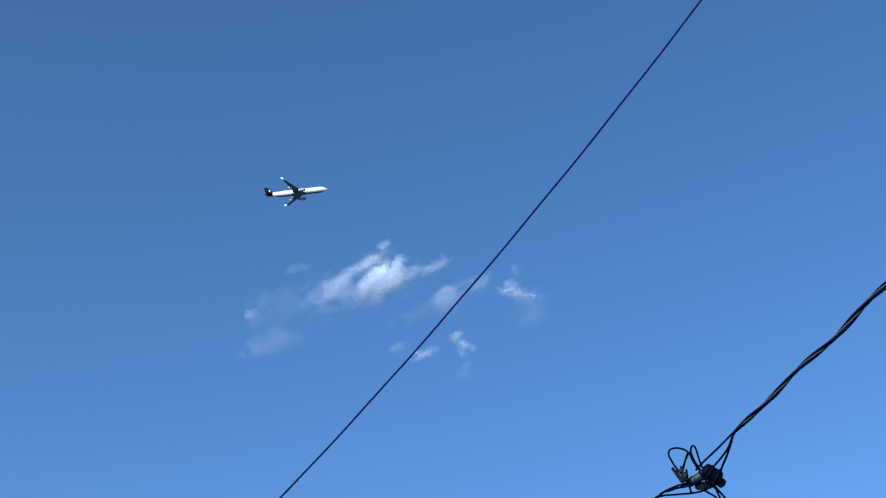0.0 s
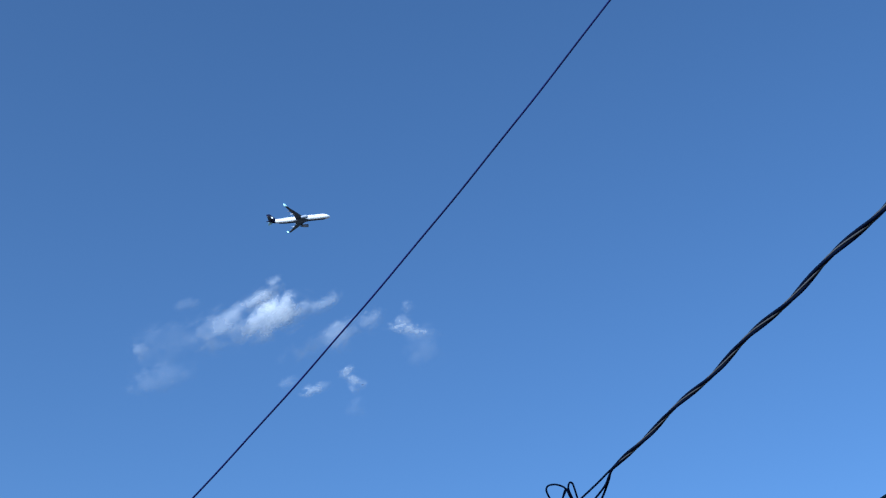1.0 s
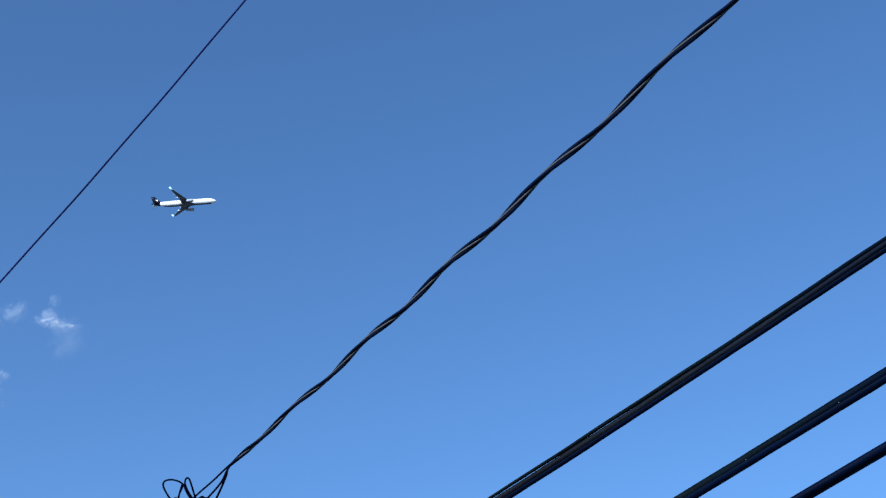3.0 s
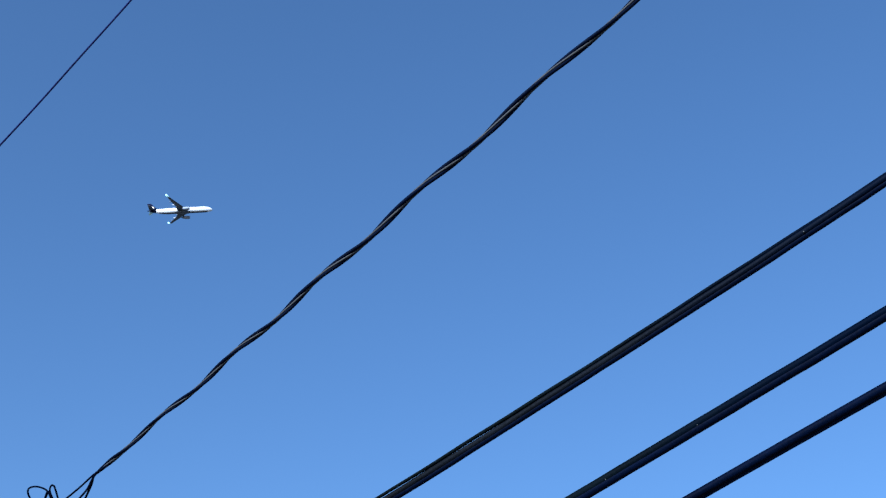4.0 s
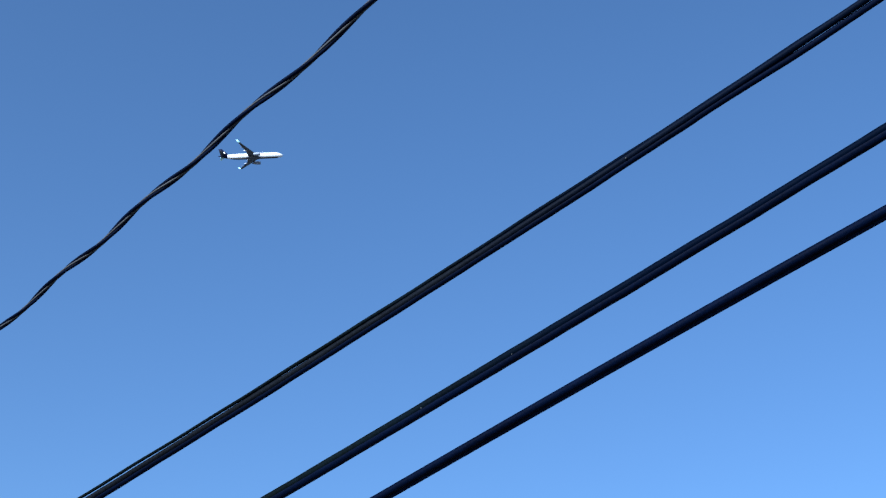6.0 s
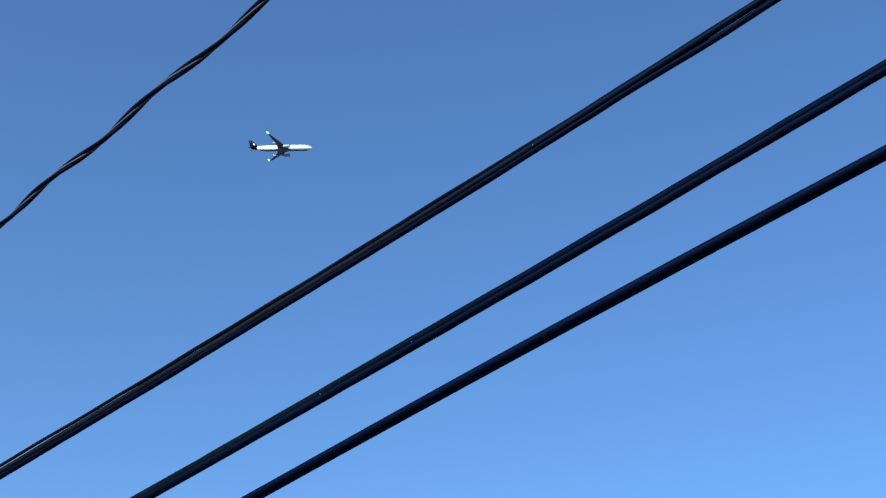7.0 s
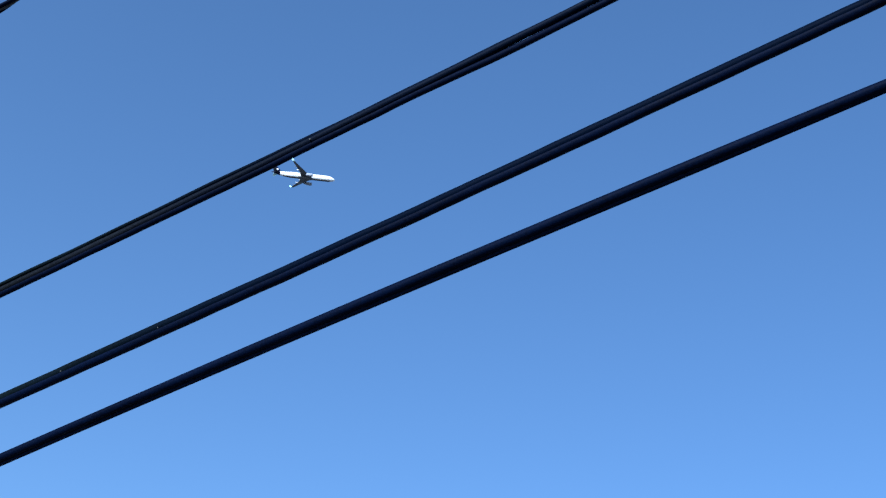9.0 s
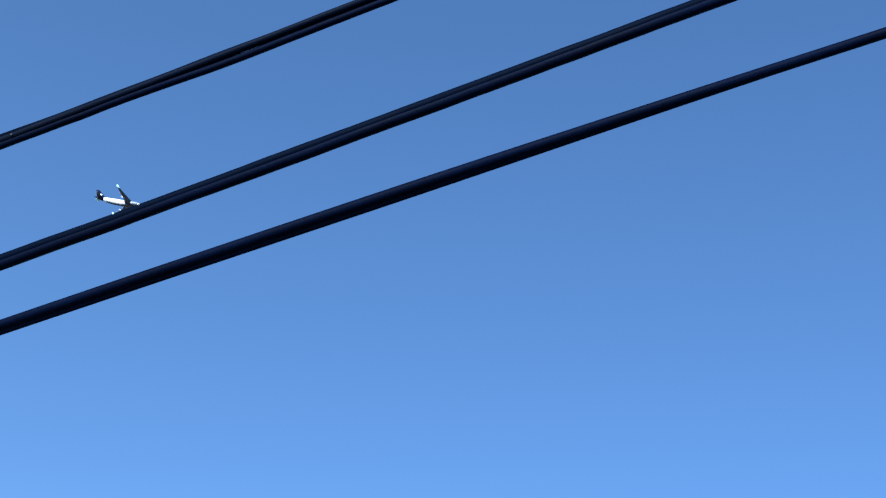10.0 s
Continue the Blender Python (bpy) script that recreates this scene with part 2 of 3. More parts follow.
def lumps(m):
    """Small dents and kinks left by the lashing."""
    return 0.0026 * noise.noise(Vector((m * 3.1, 0.3, 0.7))) + 0.0012 * noise.noise(Vector((m * 9.0, 1.3, 0.2)))


# Three heavy communication cables, each lashed out of several runs.
line = Span((3.780, 7.063, 4.965), (6.023, 5.798, 6.131), 0.042, None, 2.6)
heavy = thing("cable_bundle", line.at(line.first), "three black communication cables lashed together, one hanging slightly loose", "cable", "heavy black cables")


def lift(m):
    """0 where the carrier wire hangs loose above, 1 where it has closed up."""
    return 0.5 + 0.5 * math.tanh((m - 2.5) * 1.2)


def glint_gap(m):
    """1 where the carrier wire just stands off the cable below it, a sliver of sky in place of a highlight line."""
    return 0.5 - 0.5 * math.tanh((m + 0.1) * 3.0)


def drop(m):
    """How far the lowest run has come away downwards."""
    t = min(1.0, max(0.0, (m - 2.9) / 0.8))
    return 0.013 * t * t * (3 - 2 * t)


part("cable", line.strand(lambda m: (0.003 + 0.0055 * lift(m) + 0.6 * lumps(m), 0.0), radius=0.0207, sides=18), WORN_LIT, heavy)
part("cable", line.strand(lambda m: (-0.0175 - drop(m) + 0.0015 * math.sin(m * 1.1 + 1) + lumps(m + 7), -0.004), radius=0.0192, sides=16), CABLE, heavy)
part("messenger", line.strand(lambda m: (0.0328 + 0.0036 * glint_gap(m) - 0.0144 * lift(m) + 0.0014 * math.sin(m * 4.1) + 0.001 * math.sin(m * 11), 0.008), 420, radius=lambda share: 0.0122 - 0.0022 * glint_gap((line.first + (line.last - line.first) * share) * line.length), sides=12), DUSTY, heavy, "thinner dusty carrier wire")
BUNDLE_1, SPAN_1 = heavy, line

line = Span((4.321, 7.055, 4.611), (6.436, 5.753, 5.602), 0.017, None, 2.8)
heavy = thing("cable_bundle", line.at(line.first), "two thick black communication cables lashed side by side", "cable", "heavy black cables")
part("cable", line.strand(lambda m: (0.0105 + 0.0012 * math.sin(m * 1.9) + lumps(m + 13), 0.004), radius=0.028, sides=16), DUSTY, heavy)
part("cable", line.strand(lambda m: (-0.0105 + 0.0012 * math.sin(m * 1.3 + 2) + lumps(m + 21), -0.005), radius=0.0275, sides=16), CABLE, heavy)
BUNDLE_2, SPAN_2 = heavy, line

line = Span((4.957, 6.728, 4.527), (6.572, 5.708, 5.239), -0.011, None, 3.6)
heavy = thing("cable_bundle", line.at(line.first), "thick black communication cable with a thinner run beneath", "cable", "heavy black cables")


def ease(m):
    """How far the two runs have closed up towards the pole."""
    t = min(1.0, max(0.0, (m - 3.0) / 2.6))
    return t * t * (3 - 2 * t)


def span_radius(r, shrink):
    def radius(share):
        m = (line.first + (line.last - line.first) * share) * line.length
        return r * (1 - shrink * ease(m)) * (0.86 + 0.14 * min(1.0, max(0.0, (m + 1.2) / 3.0)))
    return radius


part("cable", line.strand(lambda m: (0.008 * (1 - ease(m)) + 0.001 * math.sin(m * 1.5), 0.0), radius=span_radius(0.027, 0.1), sides=16), CABLE, heavy)
part("cable", line.strand(lambda m: (-0.022 + 0.013 * ease(m) + 0.0015 * math.sin(m * 1.2 + 1), -0.002), radius=span_radius(0.0145, 0.1), sides=12), CABLE, heavy)

# ---- airliner ----
NOSE, TAIL = Vector((-78.84, 791.15, 512.86)), Vector((-122.75, 789.52, 506.66))
ahead = (NOSE - TAIL).normalized()
LENGTH = (NOSE - TAIL).length
across = ahead.cross(Vector((0, 0, 1))).normalized()        # to its right wing
above = across.cross(ahead).normalized()
plane = new("airliner")
plane.matrix_world = Matrix(((*ahead, 0), (*across, 0), (*above, 0), (0, 0, 0, 1))).transposed()
plane.matrix_world = Matrix.Translation(TAIL) @ plane.matrix_world
tagged(plane, "white twin-engine airliner with a navy tail, high in clear sky", "airplane")
bpy.context.view_layer.update()
BACK = plane.matrix_world.copy()


def plane_part(name, bm, mat, label="", parent=None, smooth=True, at=(0, 0, 0)):
    """Parts of the airliner: x ahead from the tail, y to its right, z up."""
    bm.transform(BACK @ Matrix.Translation(at))
    return part(name, bm, mat, parent or plane, label, smooth)


def hull(sections, sides=28):
    """Rings of (x, centre height, half width, half height) along x."""
    bm, rings = bmesh.new(), []
    for x, z, w, h in sections:
        rings.append([bm.verts.new((x, w * math.cos(a), z + h * math.sin(a))) for a in (2 * math.pi * k / sides for k in range(sides))])
    for a, b in zip(rings, rings[1:]):
        for k in range(sides):
            bm.faces.new((a[k], a[(k + 1) % sides], b[(k + 1) % sides], b[k]))
    bm.faces.new(rings[0][::-1])
    bm.faces.new(rings[-1])
    return bm


def blade(stations, steps=14):
    """A wing-like surface through (leading x, y, z, chord, thickness, lean) stations; lean turns the section upright."""
    bm, rings = bmesh.new(), []
    for x, y, z, chord, thick, lean in stations:
        ring = []
        for k in range(2 * steps):
            side = 1 if k < steps else -1
            u = (k % steps) / steps
            u = u if side > 0 else 1 - u
            t = thick * chord * 2.6 * (math.sqrt(max(u, 0)) * 0.5 - 0.17 * u - 0.33 * u * u)
            d = Vector((0, -math.sin(lean), math.cos(lean))) * side * t
            ring.append(bm.verts.new(Vector((x - u * chord, y, z)) + d))
        rings.append(ring)
    for a, b in zip(rings, rings[1:]):
        for k in range(2 * steps):
            j = (k + 1) % (2 * steps)
            bm.faces.new((a[k], a[j], b[j], b[k]))
    bm.faces.new(rings[0])
    bm.faces.new(rings[-1][::-1])
    return bm


R = 2.08
WING_X = 1.9        # how far the wing group sits ahead of its drawn place
fuselage = plane_part("fuselage", hull([(1.2, 0.9, 0.15, 0.2), (2.2, 0.78, 0.5, 0.6), (5, 0.5, 1.05, 1.2), (8.5, 0.2, 1.6, 1.68), (12, 0.02, 1.92, 1.95), (14, 0, R, R), (20, 0, R, R), (28, 0, R, R), (36, 0, R, R),
                                       (LENGTH - 5.2, -0.02, R, R), (LENGTH - 3.6, -0.1, 1.85, 1.86), (LENGTH - 2.2, -0.24, 1.52, 1.5), (LENGTH - 1.0, -0.42, 1.02, 1.0), (LENGTH - 0.3, -0.52, 0.55, 0.52), (LENGTH, -0.55, 0.12, 0.12)]), WHITE)
plane_part("tail_cone", hull([(0.0, 1.02, 0.08, 0.1), (1.2, 0.92, 0.3, 0.36), (2.2, 0.78, 0.54, 0.64), (5.2, 0.49, 1.11, 1.26), (6.4, 0.38, 1.31, 1.42)]), NAVY, "navy tail cone")
# Dark strip that paints the shade under the fuselage.
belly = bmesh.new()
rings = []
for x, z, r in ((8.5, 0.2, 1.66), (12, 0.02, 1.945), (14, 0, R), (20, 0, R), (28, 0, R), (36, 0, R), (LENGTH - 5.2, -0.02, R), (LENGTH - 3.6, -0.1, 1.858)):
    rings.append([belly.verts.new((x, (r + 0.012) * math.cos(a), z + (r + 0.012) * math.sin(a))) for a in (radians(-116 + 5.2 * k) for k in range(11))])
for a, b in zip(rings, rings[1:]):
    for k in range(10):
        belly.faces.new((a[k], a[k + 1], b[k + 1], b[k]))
plane_part("belly_shade_panel", belly, BELLY_SHADE, "dark grey strip of painted shade along the belly", fuselage)
plane_part("belly_fairing", hull([(15.5, -1.3, 0.3, 0.2), (17, -1.25, 1.5, 0.85), (20, -1.2, 2.05, 1.2), (24.5, -1.2, 2.05, 1.2), (27, -1.25, 1.5, 0.85), (28.5, -1.3, 0.3, 0.2)]), GREY, "grey belly fairing under the wings", at=(WING_X, 0, 0))
for s in (1, -1):
    wing = plane_part("wing", blade([(26.2, s * 1.2, -1.1, 7.4, 0.13, 0), (22.2, s * 6.4, -0.6, 4.6, 0.12, 0), (15.0, s * 15.4, 0.3, 1.9, 0.11, 0), (14.2, s * 16.5, 0.45, 1.6, 0.1, 0)]), GREY, "wing, pale grey beneath", at=(WING_X, 0, 0))
    plane_part("winglet", blade([(14.25, s * 16.45, 0.44, 1.8, 0.12, s * 0.2), (13.6, s * 17.05, 0.9, 1.8, 0.11, s * 0.9), (12.9, s * 17.35, 1.7, 1.5, 0.1, s * 1.3), (12.2, s * 17.5, 2.5, 0.9, 0.09, s * 1.4)]), TIP, "upturned pale blue winglet", wing, at=(WING_X, 0, 0))
    for y, x in ((4.2, 18.6), (8.2, 16.6), (11.6, 14.6)):
        plane_part("flap_fairing", hull([(x - 1.3, -0.75 + y * 0.055, 0.05, 0.05), (x, -0.85 + y * 0.055, 0.22, 0.3), (x + 1.6, -0.85 + y * 0.055, 0.2, 0.26), (x + 2.6, -0.75 + y * 0.055, 0.05, 0.05)], 12), WHITE if y < 9 else GREY, "flap track fairing", wing, at=(WING_X, s * y, 0))
    engine = hull([(22.2, -2.1, 0.62, 0.62), (23.2, -2.1, 0.95, 0.95), (24.8, -2.1, 1.14, 1.14), (26.2, -2.1, 1.14, 1.14), (26.9, -2.1, 1.02, 1.02)], 22)
    nacelle = plane_part("engine", engine, NACELLE, "pale grey engine nacelle with a dark intake", at=(WING_X, s * 5.75, 0))
    plane_part("intake", hull([(26.85, -2.1, 0.9, 0.9), (26.94, -2.1, 0.88, 0.88)], 22), DARKMETAL, "dark intake", nacelle, at=(WING_X, s * 5.75, 0))
    plane_part("nozzle", hull([(21.0, -2.1, 0.2, 0.2), (21.6, -2.1, 0.42, 0.42), (22.4, -2.1, 0.58, 0.58)], 18), DARKMETAL, "dark metal nozzle", nacelle, at=(WING_X, s * 5.75, 0))
    plane_part("pylon", box(bmesh.new(), (23.6, s * 5.75, -1.1), ((1, 0, 0), (0, 1, 0), (0, 0, 1)), (3.6, 0.3, 0.9), 0.08), GREY, at=(WING_X, 0, 0))
    # One tailplane dark, one pale: shaded and lit undersides set by paint colour.
    plane_part("tailplane", blade([(5.6, s * 0.9, 0.95, 3.9, 0.1, 0), (2.6, s * 6.2, 1.45, 1.5, 0.09, 0)]), TIP if s < 0 else GREY, "tailplane")
    row = bmesh.new()
    for k in range(46):
        box(row, (9.6 + k * 0.56, s * R * 0.973, 0.5), ((1, 0, 0), (0, 1, 0), (0, 0, 1)), (0.24, 0.12, 0.34))
    tagged(plane_part("cabin_windows", row, WINDOW, "row of small dark cabin windows", fuselage, False), kind="stuff")
fin = plane_part("fin", blade([(8.6, 0, 1.2, 6.6, 0.1, math.pi / 2), (6.4, 0, 2.8, 5.0, 0.1, math.pi / 2), (2.9, 0, 6.7, 2.4, 0.09, math.pi / 2)]), NAVY, "navy tail fin with a white round mark")
for s in (1, -1):
    disc = bmesh.new()
    bmesh.ops.create_cone(disc, segments=24, radius1=0.8, radius2=0.76, depth=0.08, cap_ends=True)
    disc.transform(Matrix.Translation((4.1, s * 0.27, 3.3)) @ Matrix.Rotation(math.pi / 2, 4, "X"))
    plane_part("tail_mark", disc, WHITE, "white round mark", fin, False)
for s in (1, -1):
    for a in (0.45, 0.95):
        pane = box(bmesh.new(), (LENGTH - 1.95 - 0.25 * a, s * 1.25 * math.sin(a), 0.62 + 0.25 * math.cos(a)), ((0.7, 0, -0.7), (0, 1, 0), (0.7, 0, 0.7)), (0.6, 0.5, 0.12), 0.04)
        plane_part("windscreen_pane", pane, WINDOW, "dark cockpit windscreen pane", fuselage, False)

# ---- splice on the service cable ----
# Local places in units of G metres: r to the right, h up the sky, d towards the street, from the middle of the splice.
G = 0.00325
RIGHT, UP, NEAR = Vector((1, 0, 0)), Vector((0, -0.507, 0.862)), Vector((0, -0.862, -0.507))
HUB = Vector((1.674, 7.289, 4.907)) + G * (-55 * RIGHT - 80 * UP)


def spot(r, h, d=0.0):
    return HUB + G * (r * RIGHT + h * UP + d * NEAR)


def down_to(p, *place):
    """Places on the way from p to the wall."""
    return [p.lerp(Vector(place), k) for k in (0.0, 0.1, 0.25, 0.55, 1.0)]


splice = thing("cable_splice", HUB, "tangle of black splice connectors and wire loops on the service cable", "connector")
# bodies of the connectors: rounded barrels with collars


def barrel(a, b, r, collar=1.12):
    """A rounded barrel from a to b with a raised collar at each third."""
    def profile(t):
        end = min(t, 1 - t)
        return G * r * (math.sqrt(min(1.0, end / 0.14 + 0.12)) * (collar if 0.28 < t < 0.36 or 0.66 < t < 0.74 else 1.0))
    return sweep([a.lerp(b, k / 40) for k in range(41)], profile, 16)


part("cap", barrel(spot(-6, 14, 4), spot(26, -6, 6), 13.0), RUBBER, splice, "fat black rubber end cap")
part("cap", barrel(spot(14, -2, 6), spot(31, -16, 8), 8.5, 1.0), RUBBER, splice, "short black rubber end cap")
part("connector", barrel(spot(-36, -15, 2), spot(8, 9, 0), 8.0), GREYCAST, splice, "grey-green cast connector")
part("connector", barrel(spot(-20, -19, 3), spot(18, -13, 0), 7.0), GREYCAST, splice, "grey-green cast connector")
part("connector", barrel(spot(-45, -10, 6), spot(-36, 8, 8), 5.5), GREYCAST, splice, "small grey-green connector")
for r, h, turn in ((-55, 8, 2.15), (-50, 4, 2.0), (-43, 9, 1.7)):
    x = RIGHT * math.cos(turn) + UP * math.sin(turn)
    part("tongue", box(bmesh.new(), spot(r, h, 9), (x, NEAR.cross(x), NEAR), (19 * G, 3.4 * G, 7 * G), 0.9 * G), GREYCAST, splice, "thin grey-green metal tongue", False)
for r, h in ((-4, 9), (9, -9), (-46, 12)):
    bolt = bmesh.new()
    bmesh.ops.create_cone(bolt, segments=6, radius1=3.2 * G, radius2=3.0 * G, depth=5 * G, cap_ends=True)
    bolt.transform(Matrix.Translation(spot(r, h, 11)) @ NEAR.to_track_quat("Z", "Y").to_matrix().to_4x4())
    part("bolt", bolt, NEUTRAL, splice, "small grey bolt head", False)
part("wire_wrap", sweep(smooth_path([spot(-46, -18, 4), spot(-30, -14, 11), spot(-8, -4, 12), spot(14, 8, 14), spot(26, 12, 4)]), 2.0 * G, 8), CABLE, splice)
part("wire_wrap", sweep(smooth_path([spot(-36, 14, 8), spot(-34, -4, 12), spot(-30, -20, 8), spot(-26, -30, 0)]), 1.9 * G, 8), CABLE, splice)
part("wire_wrap", sweep(smooth_path([spot(-14, 10, 9), spot(-2, -6, 11), spot(12, -18, 10), spot(22, -30, 0)]), 1.9 * G, 8), CABLE, splice)
# loops and tails: (name, radius, places)
WIRE = 1.75 * G
part("wire_loop", sweep(smooth_path([spot(-38, -6), spot(-46, 8, 3), spot(-56, 20, 5), spot(-66, 39, 6), spot(-63, 49, 6), spot(-48, 51, 6), spot(-32, 43, 4), spot(-37, 26), spot(-41, 10), spot(-38, -8)]), WIRE, 8), CABLE, splice)
part("wire_loop", sweep(smooth_path([spot(-40, 12), spot(-36, 30, 2), spot(-31, 43, 4), spot(-25, 31, 5), spot(-16, 16, 4), spot(-4, 6)]), WIRE, 8), CABLE, splice)
part("wire_loop", sweep(smooth_path([spot(-2, 8), spot(-9, 21, 3), spot(-16, 43, 5), spot(-20, 53, 6), spot(-25, 54, 6), spot(-27, 44, 6), spot(-20, 27, 3), spot(-10, 12)]), WIRE, 8), CABLE, splice)
part("tail_wire", sweep(smooth_path([on_strand(0.28, 2.2), on_strand(0.15, 2.2), spot(49, 75), spot(24, 50, -2), spot(-6, 23), spot(-18, 10)]), lambda share: 1.9 * G * min(1.0, 0.3 + 6 * share), 8), CABLE, splice)
part("tail_wire", sweep(smooth_path([on_strand(0.3, 0.0), on_strand(0.16, 0.0), spot(50, 72), spot(40, 50, 2), spot(28, 34, 4), spot(16, 20, 4), spot(8, 8)]), lambda share: 2.0 * G * min(1.0, 0.3 + 6 * share), 8), CABLE, splice)
part("tail_wire", sweep(smooth_path([on_strand(0.32, -2.0), on_strand(0.17, -2.0), spot(52, 76), spot(46, 57, -2), spot(38, 36), spot(30, 18), spot(24, 2)]), lambda share: 2.1 * G * min(1.0, 0.3 + 6 * share), 8), CABLE, splice)
part("tail_wire", sweep(smooth_path([spot(14, 4, 12), spot(-6, -4, 12), spot(-28, -11, 8), spot(-47, -15, 2), spot(-62, -21), spot(-76, -28), spot(-92, -39), *down_to(spot(-170, -88), -1.5, WALL_Y, 2.5)]), 2.1 * G, 8), CABLE, splice)
part("tail_wire", sweep(smooth_path([spot(-14, -10, 8), spot(-36, -17, 6), spot(-50, -20, 2), spot(-64, -25), spot(-79, -29), spot(-94, -43), *down_to(spot(-176, -94), -1.47, WALL_Y, 2.46)]), 1.9 * G, 8), CABLE, splice)
part("tail_wire", sweep(smooth_path([spot(14, -14, 8), spot(4, -20, 8), spot(-8, -26, 4), spot(-24, -30), spot(-52, -32), spot(-78, -34), spot(-96, -42), *down_to(spot(-180, -90), -1.53, WALL_Y, 2.48)]), 1.8 * G, 8), CABLE, splice)
part("tail_wire", sweep(smooth_path([spot(2, -2, 12), spot(8, -10, 12), spot(20, -24, 6), spot(33, -39), *down_to(spot(58, -70), 2.3, WALL_Y, 2.5)]), 1.9 * G, 8), CABLE, splice)
part("tail_wire", sweep(smooth_path([spot(8, -8, 10), spot(14, -18, 8), spot(24, -38), *down_to(spot(44, -74), 2.24, WALL_Y, 2.46)]), 1.9 * G, 8), CABLE, splice)
part("tail_wire", sweep(smooth_path([spot(-20, -16, 4), spot(-6, -24, 2), spot(6, -31), spot(20, -41), *down_to(spot(52, -78), 2.2, WALL_Y, 2.44)]), 1.8 * G, 8), CABLE, splice)

# pale flecks of paint on the heavy cables
for owner, run, share, rise, out, size in ((BUNDLE_1, SPAN_1, 0.874, 0.012, 0.0235, 0.0045), (BUNDLE_2, SPAN_2, 0.165, 0.014, 0.0215, 0.004), (BUNDLE_2, SPAN_2, 0.397, 0.014, 0.0215, 0.004)):
    spot_on, up, away = run.beside(share)
    fleck = bmesh.new()
    bmesh.ops.create_icosphere(fleck, subdivisions=2, radius=size)
    for v in fleck.verts:
        v.co *= 1.0 + 0.3 * noise.noise(v.co * 300)
    fleck.transform(Matrix.Translation(spot_on + up * rise - away * out))
    part("paint_fleck", fleck, CHIP, owner, "pale fleck of dried paint")

# ---- cloud ----
C_AT = Vector((-0.331, 7.357, 6.009))
C_FAR = Vector((0, 0.862, 0.507))


VAPOURS = {}


def puff(cloud, u, v, a, b, turn, density, scale):
    """A torn, lens-shaped puff of vapour, a by b metres, at (u, v) metres from the cloud's middle."""
    bm = bmesh.new()
    bmesh.ops.create_uvsphere(bm, u_segments=32, v_segments=16, radius=1.0)
    bmesh.ops.delete(bm, geom=[q for q in bm.verts if q.co.y > 0.05], context="VERTS")
    for q in bm.verts:
        q.co *= 1.0 + 0.12 * noise.noise(q.co * 2.0 + Vector((u * 9, v * 9, a * 7)))
    me = bpy.data.meshes.new("puff")
    bm.to_mesh(me)
    bm.free()
    for p in me.polygons:
        p.use_smooth = True
    if (density, scale) not in VAPOURS:
        VAPOURS[density, scale] = vapour("cloud_vapour", density, scale)
    me.materials.append(VAPOURS[density, scale])
    ob = new("puff", me)
    ca, sa = math.cos(turn), math.sin(turn)
    x, z = RIGHT * ca + UP * sa, UP * ca - RIGHT * sa
    m = Matrix(((*(x * a), 0), (*(C_FAR * min(a, b) * 0.6), 0), (*(z * b), 0), (0, 0, 0, 1))).transposed()
    ob.parent = cloud
    ob.matrix_parent_inverse = cloud.matrix_world.inverted()
    ob.matrix_basis = Matrix.Translation(C_AT + RIGHT * u + UP * v + C_FAR * 0.25 * u) @ m
    return ob


def cloud(label, *puffs, scale=11.0):
    at = C_AT + RIGHT * puffs[0][0] + UP * puffs[0][1]
    ob = thing("cloud", at, label, "cloud", "torn clouds")
    for row in puffs:
        puff(ob, *row, scale)


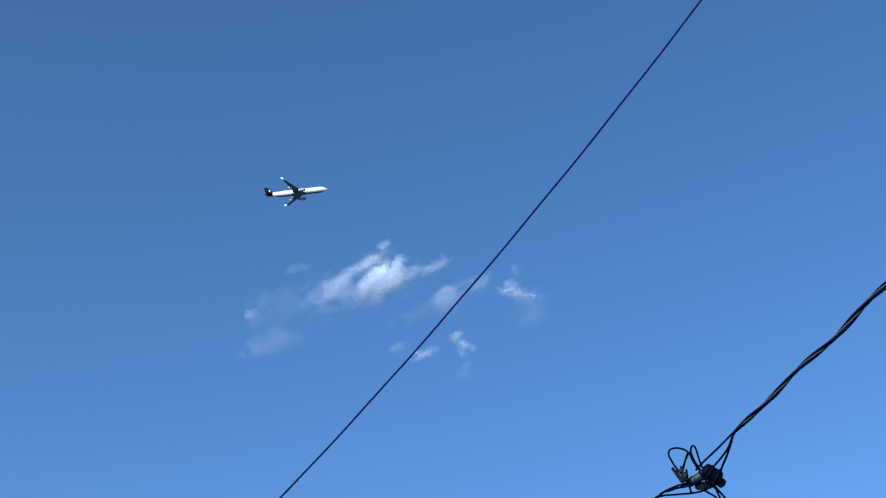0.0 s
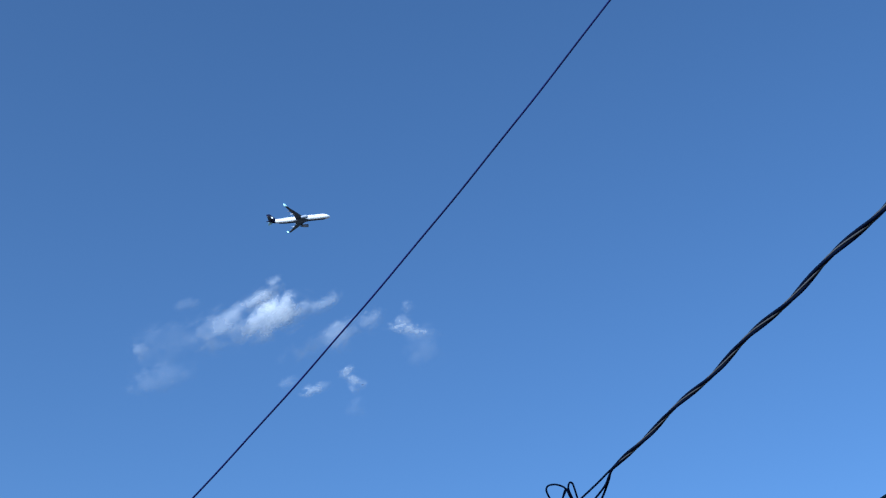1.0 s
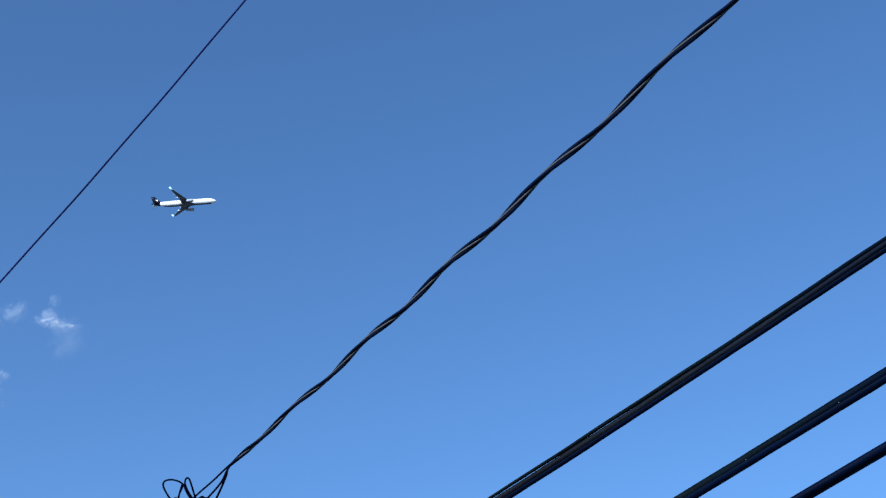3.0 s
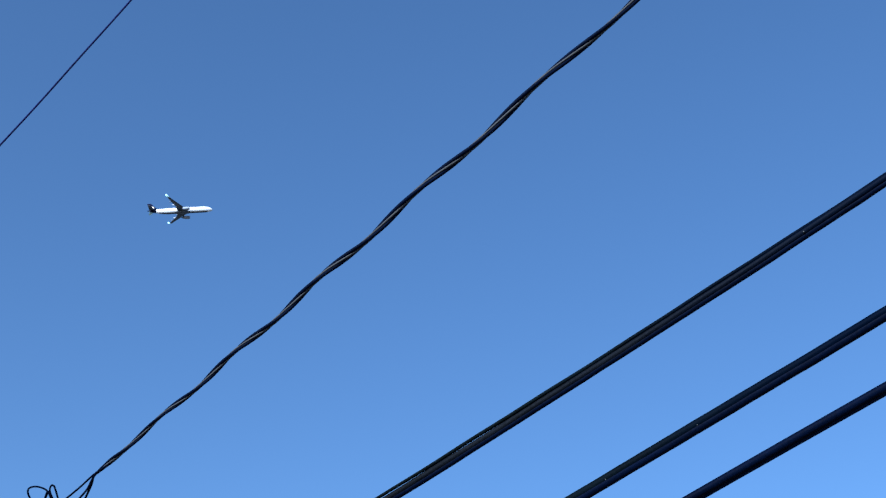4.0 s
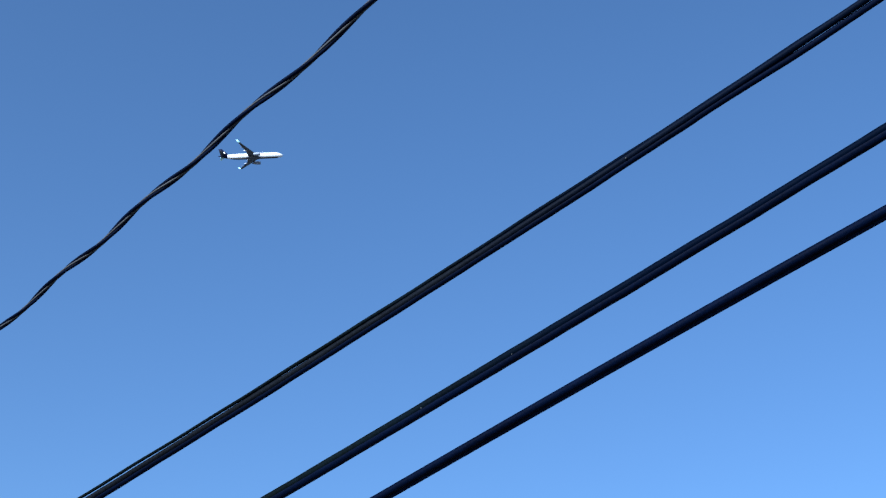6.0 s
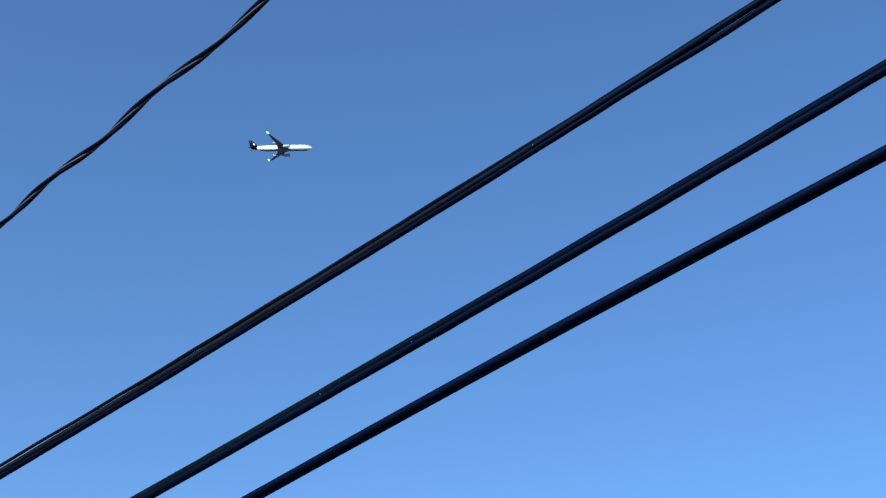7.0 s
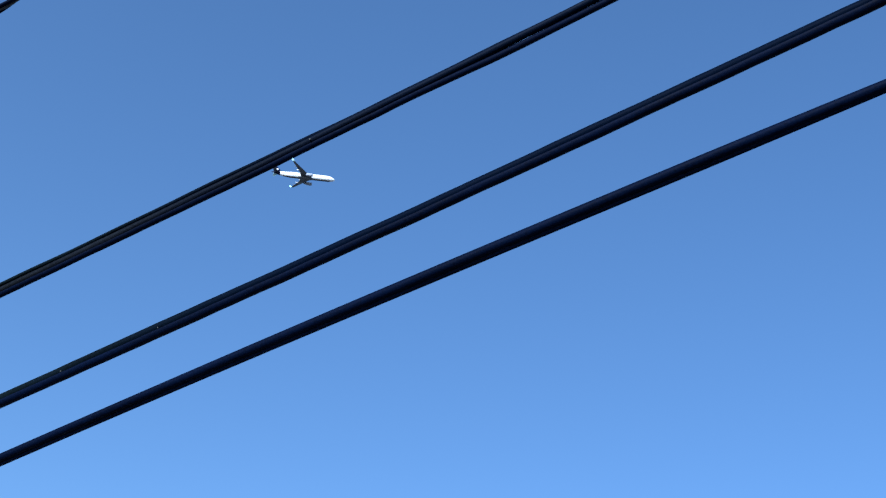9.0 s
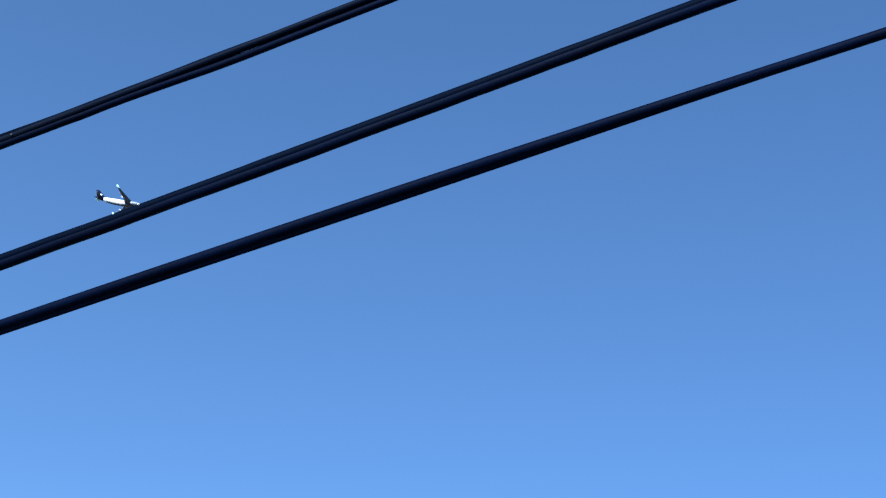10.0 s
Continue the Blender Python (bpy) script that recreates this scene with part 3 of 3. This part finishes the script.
cloud("small torn white cloud with ragged edges in blue sky",
      (-0.030, -0.035, 0.30, 0.165, 0.45, 0.58), (-0.005, -0.030, 0.22, 0.13, 0.45, 0.36), (-0.100, -0.075, 0.33, 0.16, 0.4, 0.34),
      (-0.160, 0.046, 0.32, 0.08, 0.62, 0.42), (-0.085, 0.104, 0.21, 0.085, 0.62, 0.36), (-0.110, 0.078, 0.17, 0.08, 0.62, 0.3), (-0.330, -0.110, 0.32, 0.17, 0.35, 0.28),
      (-0.340, -0.110, 0.19, 0.05, 0.52, 0.3), (0.262, 0.026, 0.21, 0.075, 0.5, 0.36), (0.150, 0.005, 0.16, 0.08, 0.4, 0.28), scale=13.0)
cloud("barely visible veil of thin cloud", (-0.640, -0.203, 0.38, 0.2, 0.3, 0.07))
cloud("faint scrap of thin white cloud", (-0.550, 0.048, 0.13, 0.05, 0.2, 0.13), scale=20.0)
cloud("faint scrap of thin white cloud", (-0.820, -0.230, 0.08, 0.075, 0.3, 0.24), scale=24.0)
cloud("faint scrap of thin white cloud", (-0.710, -0.400, 0.32, 0.13, 0.25, 0.13), scale=14.0)
cloud("thin ragged veil of white cloud", (0.300, -0.185, 0.38, 0.11, 0.42, 0.22), (0.375, -0.118, 0.15, 0.07, 0.5, 0.22), (0.372, -0.190, 0.11, 0.14, 0.2, 0.12), scale=17.0)
cloud("small scrap of white cloud", (0.570, -0.070, 0.12, 0.1, 0.4, 0.22), scale=20.0)
cloud("small bright scrap of white cloud", (0.805, -0.140, 0.2, 0.06, -0.15, 0.45), (0.772, -0.100, 0.1, 0.07, -0.6, 0.28), (0.795, 0.000, 0.06, 0.06, 0, 0.12), scale=22.0)
cloud("barely visible veil of thin cloud", (0.900, -0.253, 0.18, 0.2, 0.6, 0.11))
cloud("small bright scrap of white cloud", (0.405, -0.395, 0.08, 0.045, 0.7, 0.46), (0.452, -0.445, 0.14, 0.05, -0.45, 0.3), (0.455, -0.480, 0.05, 0.1, 0.1, 0.22), scale=26.0)
cloud("small bright scrap of white cloud", (0.205, -0.505, 0.13, 0.055, 0.35, 0.4), scale=22.0)
cloud("faint scrap of thin white cloud", (0.062, -0.463, 0.1, 0.07, 0.1, 0.12), scale=22.0)
cloud("faint scrap of thin white cloud", (0.472, -0.623, 0.1, 0.09, 0.1, 0.08), scale=22.0)
